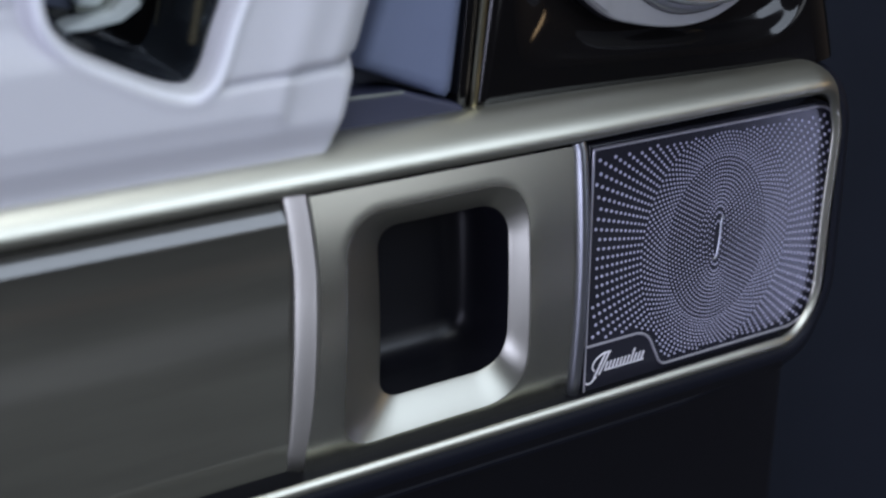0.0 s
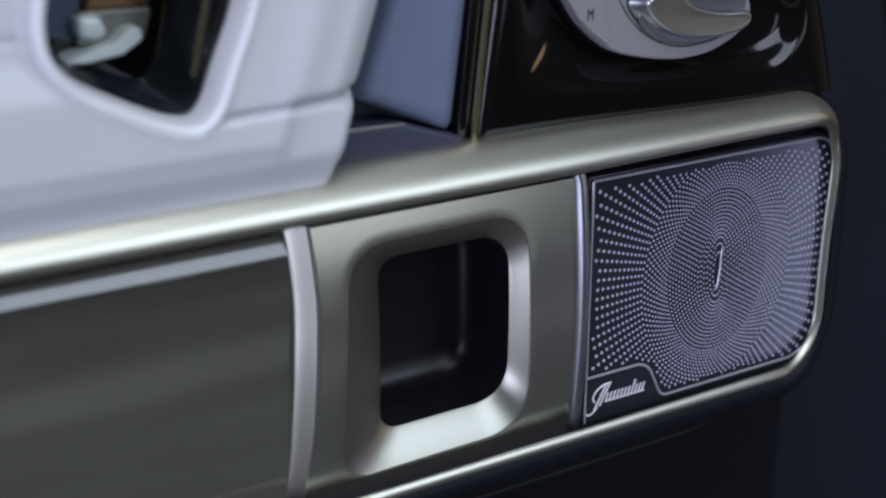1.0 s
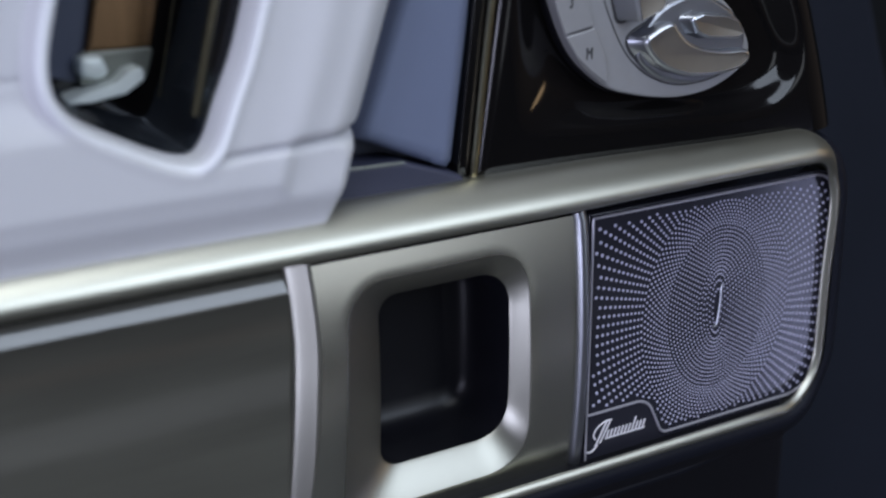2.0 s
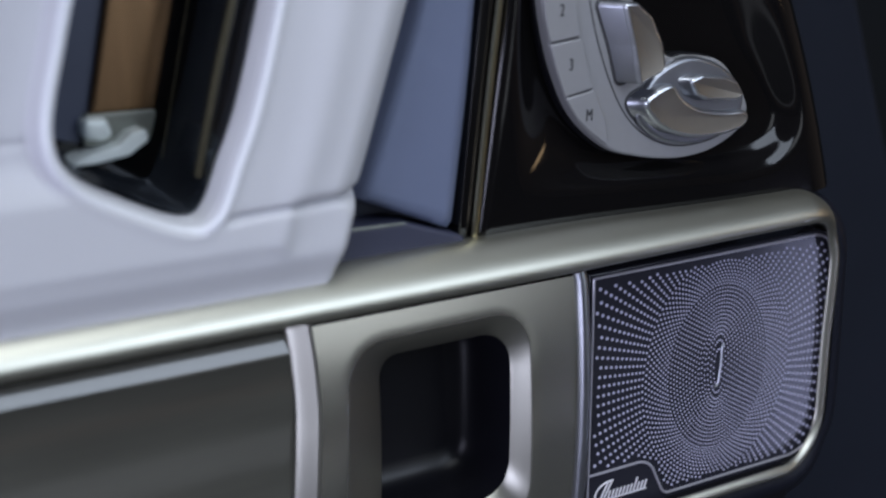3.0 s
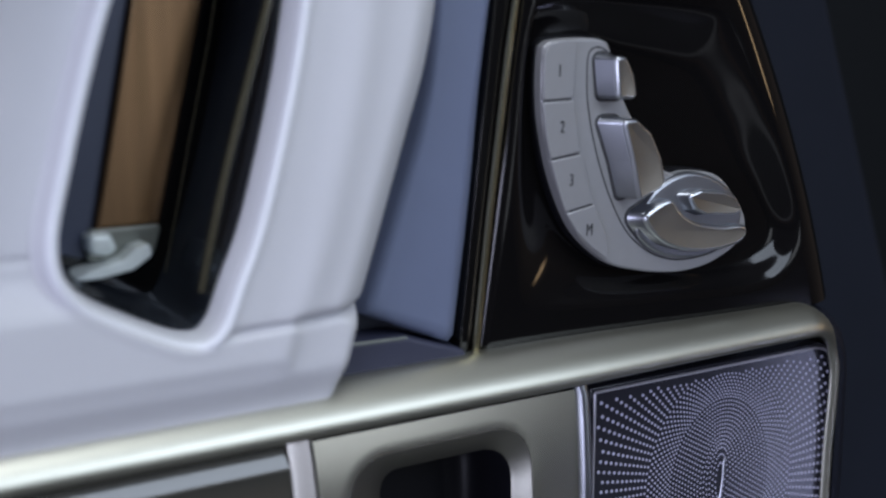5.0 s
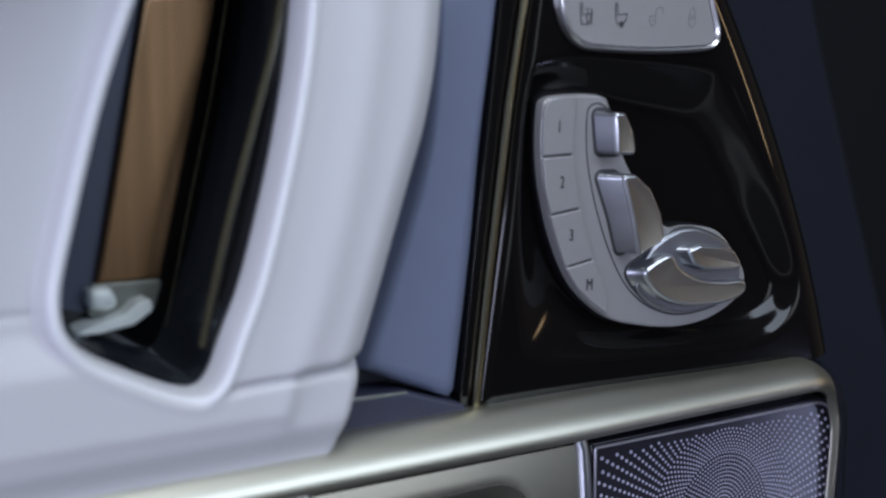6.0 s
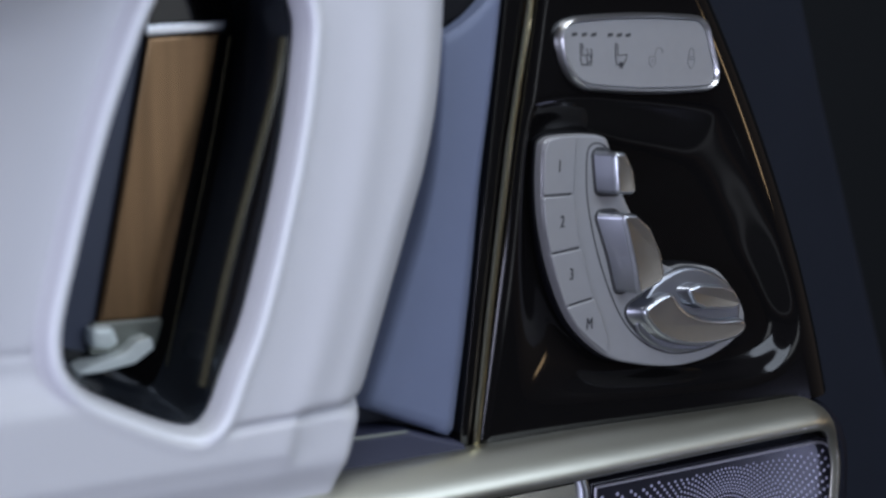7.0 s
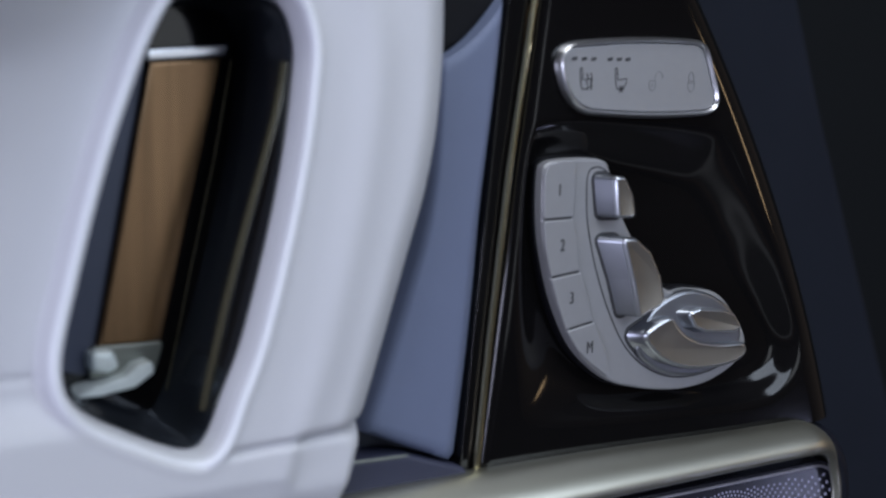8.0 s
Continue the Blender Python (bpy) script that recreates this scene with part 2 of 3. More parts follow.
# lacquered trim left of the pull cup, bowed a little from top to bottom
bm = bmesh.new()
rows = []
for z in [0.900 + 0.1040 * i / 24 for i in range(25)] + [1.0050, 1.0056, 1.0070, 1.0100, 1.0110, 1.0114]:
    # a narrow chamfer runs along the top
    y = 0.0078 - 0.0006 * math.sin(math.pi * min(1.0, (z - 0.900) / 0.1220)) + (0.46 * (z - 1.0053) if z > 1.0053 else 0.0)
    rows.append([bm.verts.new((-0.28 + 0.446 * j / 20, y, z)) for j in range(21)])
for a, b in zip(rows, rows[1:]):
    for j in range(20):
        bm.faces.new((a[j], a[j + 1], b[j + 1], b[j]))
r = bmesh.ops.extrude_face_region(bm, geom=bm.faces[:])
bmesh.ops.translate(bm, verts=[v for v in r["geom"] if isinstance(v, bmesh.types.BMVert)], vec=(0, 0.0020, 0))
part("wood_trim", bm, WOOD, door, "glossy dark olive-grey lacquered wood trim")


# bezel: a rounded rail along the top that narrows to a thin lip round the speaker's end and below
def bezel_path():
    x1, zt, zb, rt, rb = 0.3897, 1.0208, 0.9213, 0.021, 0.019
    path = [(-0.28 + (x1 - rt + 0.28) * i / 60, zt, 0.0, 1.0, 0.30 * smooth((i - 48) / 12)) for i in range(60)]
    for i in range(17):
        a = math.pi / 2 * (1 - i / 16)
        path.append((x1 - rt + rt * math.cos(a), zt - rt + rt * math.sin(a), math.cos(a), math.sin(a), 0.30 + 0.62 * smooth(i / 12)))
    for i in range(1, 10):
        path.append((x1, zt - rt - (zt - rt - zb - rb) * i / 10, 1.0, 0.0, 0.92 + 0.08 * smooth(i / 6)))
    for i in range(17):
        a = -math.pi / 2 * i / 16
        path.append((x1 - rb + rb * math.cos(a), zb + rb + rb * math.sin(a), math.cos(a), math.sin(a), 1.0))
    path += [(x1 - rb - (x1 - rb + 0.28) * i / 30, zb, 0.0, -1.0, 1.0) for i in range(1, 31)]
    return path


def sweep(path, thick, thin, sink=0.0):
    """A profile drawn along the path, going from thick to thin; sink sets it back at the upright end."""
    bm, rows = bmesh.new(), []
    for x, z, nx, nz, t in path:
        ring = [((1 - t) * a[0] + t * b[0], (1 - t) * a[1] + t * b[1]) for a, b in zip(thick, thin)]
        rows.append([bm.verts.new((x + nx * o, y + sink * t * max(0.0, nx), z + nz * o)) for o, y in ring])
    for a, b in zip(rows, rows[1:]):
        for j in range(len(a) - 1):
            bm.faces.new((a[j], a[j + 1], b[j + 1], b[j]))
    return bm


THICK = spline([(0.0, 0.010), (0.0, -0.0090), (0.0010, -0.0135), (0.0030, -0.0152), (0.0060, -0.0147), (0.0098, -0.0118), (0.0128, -0.0075), (0.0143, -0.0030), (0.0135, 0.0030)], 5, False)
THIN = spline([(0.0065, 0.010), (0.0050, -0.0005), (0.0004, -0.0040), (0.0009, -0.0055), (0.0026, -0.0061), (0.0042, -0.0054), (0.0049, -0.0030), (0.0051, 0.0030), (0.0050, 0.010)], 5, False)
part("bezel_rail", sweep(bezel_path(), THICK, THIN, 0.0042), SATIN, door, "satin champagne metal bezel rail")
LOW_A = spline([(0.0044, 0.0002), (0.0072, 0.002), (0.0086, 0.004), (0.0092, 0.008), (0.0092, 0.020)], 4, False)
LOW_B = spline([(0.0048, -0.003), (0.0085, -0.0045), (0.0150, -0.0015), (0.0200, 0.0050), (0.0225, 0.020)], 4, False)
low = [(x, z, nx, nz, min(1.0, t * (0.60 if nz > -0.5 else 0.60 + 0.40 * smooth((-nz - 0.5) * 2)))) for x, z, nx, nz, t in bezel_path()[63:]]
# black strip added to hide the lip's back from the plate's reflection
part("lip_blocker", box(-0.28, 0.374, -0.0034, 0.0300, 0.9060, 0.9193, 0.0006), BLACK, door)
part("lower_moulding", sweep(low, LOW_A, LOW_B), MOULD, door, "dark navy moulding under the bezel")
part("lower_moulding_bead", tube([(-0.28, 0.008, 0.8985), (0.33, 0.008, 0.8985), (0.372, 0.010, 0.9010)], 0.0022), MOULD, door)

# navy ledge and blue leather panel above the rail
part("ledge", plate([(0.150, 1.028), (0.226, 1.028), (0.2215, 1.0365), (0.2010, 1.0436), (0.150, 1.0452)], -0.0015, 0.024, 0.0012), NAVY, door, "dark navy ledge behind the rail")
part("ledge_back", plate([(0.165, 1.036), (0.226, 1.036), (0.226, 1.056), (0.165, 1.060)], 0.0140, 0.0238, 0.0008), RECESS_BLUE, door, "navy lining behind the ledge")
part("ledge_bead", tube([(0.150, -0.0015, 1.0453), (0.2003, -0.0015, 1.0438)], 0.0004), SMOKE, door, "fine bright bead along the ledge")
BLUE_L = spline([(0.1868, 1.0521), (0.1975, 1.0815), (0.2066, 1.1080), (0.2112, 1.1330), (0.2126, 1.1640)], 10, False)
BLUE_R = spline([(0.2203, 1.0378), (0.2262, 1.0820), (0.2300, 1.1200), (0.2345, 1.1550), (0.2380, 1.1850)], 10, False)
bm, rows = bmesh.new(), []
for (xl, zl), (xr, zr) in zip(BLUE_L, BLUE_R):
    v, row, width = len(rows) / (len(BLUE_L) - 1), [], math.hypot(xr - xl, zr - zl)
    for j in range(33):
        u = j / 32
        sag = 0.0030 * math.sin(math.pi * u) * smooth((v - 0.75) / 0.25)
        y = 0.0045 * max(0.0, 1 - (1 - u) * width / 0.0065) ** 2 + 0.0030 * max(0.0, 1 - u * width / 0.0030) ** 2
        y += 0.0020 * max(0.0, 1 - v / 0.02) ** 2 + 0.0010 * max(0.0, (v - 0.96) / 0.04) ** 2
        row.append(bm.verts.new((xl + (xr - xl) * u, y, zl + (zr - zl) * u - sag)))
    rows.append(row)
for a, b in zip(rows, rows[1:]):
    for j in range(32):
        bm.faces.new((a[j], a[j + 1], b[j + 1], b[j]))
r = bmesh.ops.extrude_edge_only(bm, edges=[e for e in bm.edges if e.is_boundary])
for v in r["geom"]:
    if isinstance(v, bmesh.types.BMVert):
        v.co.y = 0.022
part("blue_panel", bm, BLUE, door, "slate blue leather panel", 50)
part("seam_strip", plate([(0.2225, 1.034), (0.2280, 1.034), (0.2480, 1.1838), (0.2520, 1.215), (0.2440, 1.215), (0.2378, 1.175)], 0.0035, 0.022, 0.0008), PIANO, door)
part("brass_strip", tube([(0.2276, 0.0018, 1.034), (0.2325, 0.0018, 1.0770), (0.2393, 0.0018, 1.1308), (0.2482, 0.0018, 1.1838), (0.2530, 0.0018, 1.21)], 0.0011), BRASS, door, "thin champagne brass strip")

# glossy black switch panel with a dished pocket
POCKET = spline([(0.2461, 1.1370), (0.2530, 1.1440), (0.2839, 1.1450), (0.3230, 1.1432), (0.3330, 1.1380), (0.3440, 1.1200), (0.3640, 1.0860), (0.3715, 1.0600), (0.3650, 1.0460), (0.3480, 1.0415), (0.3124, 1.0435), (0.2746, 1.0448), (0.2540, 1.0455), (0.2445, 1.0510), (0.2427, 1.0722), (0.2433, 1.1054)], 8)
WELL = spline([(0.2530, 1.1330), (0.2680, 1.1350), (0.2860, 1.1290), (0.3035, 1.1240), (0.3200, 1.1175), (0.3310, 1.1050), (0.3410, 1.0900), (0.3530, 1.0760), (0.3620, 1.0640), (0.3600, 1.0550), (0.3450, 1.0500), (0.3168, 1.0485), (0.2850, 1.0515), (0.2680, 1.0600), (0.2560, 1.0800), (0.2508, 1.1080)], 8)


def panel_sides(z):
    """Where the panel begins and ends at a height: a straight seam on one side, a bowed edge on the other."""
    h = z - 1.0361
    return 0.2290 + 0.144 * (z - 1.0379), 0.3984 - 0.294 * h - 1.186 * h * h


PR, PC = 221, 201
dish = np.zeros((PR, PC))
for i in range(PR):
    z = 1.030 + 0.175 * i / (PR - 1)
    x0, x1 = panel_sides(z)
    for j in range(PC):
        x = x0 + (x1 - x0) * j / (PC - 1)
        if inside(x, z, WELL):
            dish[i, j] = 0.0072
        elif inside(x, z, POCKET):
            a, b = to_loop(x, z, POCKET), to_loop(x, z, WELL)
            dish[i, j] = 0.0010 + 0.0062 * smooth(a / (a + b)) ** 0.8
        else:
            dish[i, j] = 0.0010
for k in range(2):
    wide = np.pad(dish, 2, mode="edge")
    dish = sum(wide[a:a + PR, b:b + PC] for a in range(5) for b in range(5)) / 25
bm, rows = bmesh.new(), []
for i in range(PR):
    z = 1.030 + 0.175 * i / (PR - 1)
    x0, x1 = panel_sides(z)
    row = []
    for j in range(PC):
        x = x0 + (x1 - x0) * j / (PC - 1)
        y = dish[i, j] + 0.012 * max(0.0, 1 - (x1 - x) / 0.020) ** 2 + 0.003 * max(0.0, 1 - (x - x0) / 0.004) ** 2
        row.append(bm.verts.new((x, float(y), z)))
    rows.append(row)
for a, b in zip(rows, rows[1:]):
    for j in range(PC - 1):
        bm.faces.new((a[j], a[j + 1], b[j + 1], b[j]))
r = bmesh.ops.extrude_edge_only(bm, edges=[e for e in bm.edges if e.is_boundary])
for v in r["geom"]:
    if isinstance(v, bmesh.types.BMVert):
        v.co.y = 0.025
part("switch_panel", bm, PIANO, door, "glossy piano black switch panel with dished pocket")

# ---- pull cup ----
cup = thing("pull_cup", (0.2165, 0.0, 0.918), "brushed champagne metal door pull cup with rounded square opening", "door pull")
OUT = rounded([(0.1815, 1.0052), (0.2502, 1.0060), (0.2518, 0.9250), (0.1776, 0.9238)], [0.014, 0.014, 0.016, 0.010], 12)
INN = rounded([(0.1957, 0.9970), (0.2468, 0.9970), (0.2468, 0.9356), (0.1955, 0.9352)], [0.007, 0.011, 0.012, 0.007], 10)
FRAME = [(0.1710, 0.9130), (0.2710, 0.9130), (0.2710, 1.0140), (0.1710, 1.0140)]
CX, CZ, N = 0.2180, 0.9675, 120
ang = [2 * math.pi * i / N for i in range(N)]


def bow(z):
    """The plate is a little barrel-shaped from top to bottom."""
    return 0.0036 * ((z - 0.965) / 0.048) ** 2


def sway(z):
    """The edge beside the wood sways out towards its foot."""
    return float(np.interp(z, (0.913, 0.933, 0.959, 0.9876, 1.003, 1.015), (-0.0058, -0.0034, -0.0015, 0.0003, -0.0002, -0.0012)))


def around(loop, y, bowed=True):
    out = []
    for a in ang:
        r = ray_radius(CX, CZ, a, loop)
        z = CZ + math.sin(a) * r
        x = CX + math.cos(a) * r
        out.append((x + sway(z) * min(1.0, max(0.0, (0.1772 - x) / 0.0062)), y + (bow(z) if bowed else 0.0), z))
    return out


corner = [math.atan2(z - CZ, x - CX) % (2 * math.pi) for x, z in FRAME]
for c in corner:
    ang[min(range(N), key=lambda i: abs(ang[i] - c))] = c
part("face_plate", rings_mesh([around(FRAME, 0.0)] + [around([((1 - t) * p[0] + t * q[0], (1 - t) * p[1] + t * q[1]) for p, q in zip([(x, z) for x, y, z in around(FRAME, 0.0)], [(x, z) for x, y, z in around(inset(OUT, -0.004), 0.0)])], 0.0) for t in (0.25, 0.5, 0.75)] + [around(inset(OUT, -0.004), 0.0), around(inset(OUT, -0.0006), 0.0), around(OUT, 0.0001)], False), BRUSHED, cup, "brushed champagne metal face plate")
part("bevelled_rim", rings_mesh([around(OUT, 0.0001), around(inset(OUT, 0.0006), 0.00045), around(inset(INN, -0.0010), 0.0066), around(INN, 0.0076)], False), RIM, cup, "bright bevelled rim", 60)
part("liner", rings_mesh([around(INN, 0.0076), around(INN, 0.020), around(inset(INN, 0.0004), 0.0260), around(inset(INN, 0.0018), 0.0310), around(inset(INN, 0.005), 0.0340), around(inset(INN, 0.010), 0.0350)]), LINER, cup, "black liner", 50)
# rounded edge beside the wood trim, and the bead beside the speaker
bm = bmesh.new()
prof = spline([(0.1712, 0.0), (0.1700, 0.0003), (0.1690, 0.0010), (0.1655, 0.0036), (0.1646, 0.0046), (0.1643, 0.0062), (0.1643, 0.0160)], 4, False)
cols = [[bm.verts.new((x + sway(z), y + bow(z), z)) for x, y in prof] for z in [0.9130 + 0.1015 * i / 12 for i in range(13)]]
for a, b in zip(cols, cols[1:]):
    for j in range(len(prof) - 1):
        bm.faces.new((a[j], a[j + 1], b[j + 1], b[j]))
part("edge_roll", bm, RIM, cup, "rounded satin metal edge")
part("edge_bead", tube([(0.2728, -0.0002 + bow(z), z) for z in [0.9150 + 0.0970 * i / 12 for i in range(13)]] + [(0.2722, 0.0040, 1.0150)], 0.0024, False, 14), LEVER, cup, "bright satin metal bead")

# ---- speaker ----
speaker = thing("door_speaker", (0.336, 0.002, 0.918), "black door loudspeaker grille with radial silver dots", "loudspeaker")
SPK = rounded([(0.2752, 1.0140), (0.2752, 0.9135), (0.3962, 0.9135), (0.3962, 1.0140)], [0.0005, 0.0005, 0.018, 0.011], 8)
part("grille_plate", plate(SPK, 0.0015, 0.012, 0.0008), GRILLE, speaker, "black grille plate")
BORDER = rounded([(0.2768, 1.0122), (0.3942, 1.0122), (0.3942, 0.9214), (0.3128, 0.9214), (0.3052, 0.9373), (0.2768, 0.9373)], [0.0006, 0.010, 0.016, 0.004, 0.008, 0.0006], 8)
part("border", tube([(x, 0.0013, z) for x, z in BORDER], 0.00055, True, 6), BORDER_LINE, speaker, "thin bright border line")
part("border", tube([(0.2768, 0.0013, 0.9373), (0.2768, 0.0013, 0.9190)], 0.00045, False, 6), BORDER_LINE, speaker)
FIELD = inset(BORDER, 0.0019)
MX, MZ = 0.3372, 0.9676
bm = bmesh.new()


def stud(x, z, r):
    base = [bm.verts.new((x + r * math.cos(a), 0.0014, z + r * math.sin(a))) for a in [math.pi / 3 * i for i in range(6)]]
    top = [bm.verts.new((x + 0.62 * r * math.cos(a), 0.0014 - 0.5 * r, z + 0.62 * r * math.sin(a))) for a in [math.pi / 3 * i for i in range(6)]]
    for i in range(6):
        bm.faces.new((base[i], base[(i + 1) % 6], top[(i + 1) % 6], top[i]))
    bm.faces.new(top)


SPOKES = 112
radius, k = 0.0022, 0
while radius < 0.085:
    # the rings are drawn out upright round the mark
    tall = 1.0 + 0.008 / radius * smooth(radius / 0.008 + 0.3)
    n = SPOKES if radius > 0.0235 else round(2 * math.pi * radius * (0.5 + 0.5 * tall) / 0.00158)
    for i in range(n):
        a = 2 * math.pi * (i + (0.5 * (k % 2) if radius < 0.036 else 0.0)) / n
        x, z = MX + radius * math.cos(a), MZ + radius * math.sin(a) * tall
        if z < 1.0092 and inside(x, z, FIELD):
            stud(x, z, 0.00042 + 0.0090 * max(0.0, radius - 0.0235))
    step = 0.00150 if radius < 0.0235 else radius * 2 * math.pi / SPOKES * 0.80
    radius += step
    k += 1
tagged(part("grille_dots", bm, DOT, speaker, "fine raised silver dots in radial rings"), kind="stuff")
# maker's marks as plain shapes
part("centre_mark", tube(spline([(0.3393, 0.0009, 0.9762), (0.3382, 0.0007, 0.9755), (0.3378, 0.0006, 0.9680), (0.3368, 0.0007, 0.9608), (0.3352, 0.0009, 0.9600)], 5, False), 0.00045, False, 6), LEVER, speaker, "slim silver centre mark")
bm = bmesh.new()


def slant_bar(bm, x, z, h, w, lean=0.35):
    vs = [bm.verts.new((x + dx + lean * dz, y, z + dz)) for y in (0.0013, 0.0010) for dx, dz in ((0, 0), (w, 0), (w, h), (0, h))]
    for f in ((0, 1, 2, 3), (4, 7, 6, 5), (0, 4, 5, 1), (1, 5, 6, 2), (2, 6, 7, 3), (3, 7, 4, 0)):
        bm.faces.new([vs[i] for i in f])


slant_bar(bm, 0.2806, 0.9238, 0.0092, 0.0009, 0.55)
slant_bar(bm, 0.2829, 0.9248, 0.0084, 0.0008, 0.55)
for i in range(11):
    slant_bar(bm, 0.2858 + 0.00170 * i, 0.9262 + 0.00002 * i, 0.0052 if i in (7,) else 0.0031, 0.00075)
slant_bar(bm, 0.2856, 0.9258, 0.0006, 0.0185)
badge = part("badge_mark", bm, PALE_INK, speaker, "plain silver maker's mark")
part("badge_swash", tube(spline([(0.2774, 0.0011, 0.9228), (0.2782, 0.0011, 0.9222), (0.2800, 0.0011, 0.9226), (0.2822, 0.0011, 0.9244)], 5, False), 0.00040, False, 6, 0.5), PALE_INK, badge)
part("badge_swash", tube(spline([(0.2812, 0.0011, 0.9268), (0.2802, 0.0011, 0.9286), (0.2816, 0.0011, 0.9312), (0.2850, 0.0011, 0.9330), (0.2884, 0.0011, 0.9332)], 5, False), 0.00040, False, 6, 0.5), PALE_INK, badge)

# ---- grab handle ----
grab = thing("grab_handle", (0.13, 0.0, 1.034), "white leather grab handle with dark polished recess", "door handle")
HOLE = spline([(0.1185, 1.1718), (0.1093, 1.1502), (0.1030, 1.1317), (0.0966, 1.1089), (0.0917, 1.0874), (0.0955, 1.0759), (0.1085, 1.0674), (0.1228, 1.0608), (0.1288, 1.0626), (0.1342, 1.0750), (0.1398, 1.0886), (0.1468, 1.1131), (0.1521, 1.1361), (0.1552, 1.1560), (0.1556, 1.1700), (0.1490, 1.1800), (0.1270, 1.1800)], 8)
HOLE = inset(HOLE, -0.0014)
EDGE = spline([(0.1680, 1.0265), (0.1710, 1.0372), (0.1766, 1.0575), (0.1804, 1.0672), (0.1940, 1.1085), (0.2004, 1.1285), (0.2044, 1.1500), (0.2060, 1.1790), (0.2040, 1.2250), (0.1980, 1.2700)], 10, False)
OUTER = EDGE + [(-0.12, 1.270), (-0.12, 1.0265)]
GX, GZ, GN, GR = 0.1260, 1.1180, 440, 140


def relief(x, z):
    d, e = to_loop(x, z, HOLE), to_line(x, z, EDGE) if x > 0.14 else 1.0
    # a rolled lip round the opening, standing proud on the side away from the grip
    away = smooth((0.132 + 0.25 * (z - 1.118) - x) / 0.02) * smooth((z - 1.068) / 0.012)
    y = -0.0130 - 0.0045 * smooth(d / 0.0012) - 0.0040 * smooth((d - 0.0004) / 0.0036) + (0.0003 + 0.0060 * away) * smooth((d - 0.0034) / 0.0038)
    foot = 1 - smooth((z - 1.054) / 0.008)
    y += (0.0095 - 0.0045 * foot) * max(0.0, 1 - e / (0.0120 - 0.0070 * foot)) ** 2.0
    y -= 0.0012 * math.exp(-((d - 0.0215) / 0.006) ** 2) * smooth((x - 0.14) / 0.02)
    # seam across the handle's foot
    if x > 0.128:
        y += 0.0020 * math.exp(-((z - (1.0592 + 0.04 * (x - 0.15))) / 0.0011) ** 2) * smooth((x - 0.128) / 0.012)
    # soft step above the rail that turns up beside the foot
    s = min(z - 1.0475, (0.1520 + 0.25 * (z - 1.05)) - x)
    y += 0.0013 * (1 - smooth((s + 0.003) / 0.006)) * (1 if z < 1.0592 else 0.0 if z > 1.063 else 1 - smooth((z - 1.0592) / 0.0038))
    # lower edge tucks in behind the rail
    y += 0.0045 * (1 - smooth((z - 1.0340) / 0.012))
    # the left side leans out towards the top
    y -= (2.3 * max(0.0, z - 1.095) ** 2 + 0.012 * smooth((z - 1.160) / 0.022)) * smooth((0.130 - x) / 0.02) * smooth((d - 0.006) / 0.055)
    if x < 0.10:
        y += 0.0010 * math.exp(-((z - 1.0842) / 0.0008) ** 2) * smooth((d - 0.004) / 0.004)
    return y


gang = [2 * math.pi * i / GN for i in range(GN)]
rin = [ray_radius(GX, GZ, a, HOLE) for a in gang]
rout = [ray_radius(GX, GZ, a, OUTER) for a in gang]
rings = []
for k in range(GR + 1):
    ring = []
    for a, r0, r1 in zip(gang, rin, rout):
        span = r1 - r0
        t = k / GR
        near = min(0.045 / span, 0.6)
        s = t / 0.6 * near if t < 0.6 else near + (1 - near) * (t - 0.6) / 0.4
        x, z = GX + math.cos(a) * (r0 + span * s), GZ + math.sin(a) * (r0 + span * s)
        ring.append((x, relief(x, z), z))
    rings.append(ring)
rings.insert(0, [(x, 0.0, z) for x, y, z in rings[0]])
rings.append([(x, 0.026, z) for x, y, z in rings[-1]])
part("leather_cover", rings_mesh(rings, False), LEATHER, grab, "white leather cover with a stitched seam", 60)


# paler bead added over the leather rim so the lip reads brighter
part("lip_bead", tube([(x, -0.0206 + 0.0020 * (1 - smooth((z - 1.058) / 0.020)) * (1 - smooth((x - 0.122) / 0.010)), z) for x, z in inset(HOLE, -0.0030)], 0.0016, True, 12), LIP_PALE, grab, "smooth pale bead round the opening")


# recess behind the opening
def hole_ring(y, grow=0.0, dx=0.0):
    return [(x + dx, y, z) for x, z in inset(HOLE, grow)]


part("recess_wall", rings_mesh([hole_ring(-0.0128, 0.0008), hole_ring(0.004, 0.0012), hole_ring(0.020, 0.002, 0.001), hole_ring(0.0238, 0.004, 0.001)], False), DARK_CHROME, grab, "dark polished recess wall", 60)
part("recess_back", plate(inset(HOLE, 0.0015), 0.0225, 0.0255, 0.0005), PIANO, grab, "glossy black recess back")
# the insert's warm reflections are put into its colour
part("insert", plate([(0.1100, 1.0836), (0.1290, 1.0832), (0.1490, 1.1652), (0.1268, 1.1636)], 0.0170, 0.0222, 0.0015), REFLECTED_BROWN, grab, "polished insert with brown reflections in its colour")
part("insert_cap", plate([(0.1253, 1.1634), (0.1497, 1.1652), (0.1505, 1.1690), (0.1261, 1.1672)], 0.0160, 0.0222, 0.0012), CHROME, grab, "bright chrome cap")
part("insert_base", plate(rounded([(0.1072, 1.0745), (0.1270, 1.0750), (0.1298, 1.0836), (0.1084, 1.0838)], 0.0015, 4), 0.0172, 0.0222, 0.0006, 3), SMOKE, grab, "smoked metal base of the insert")
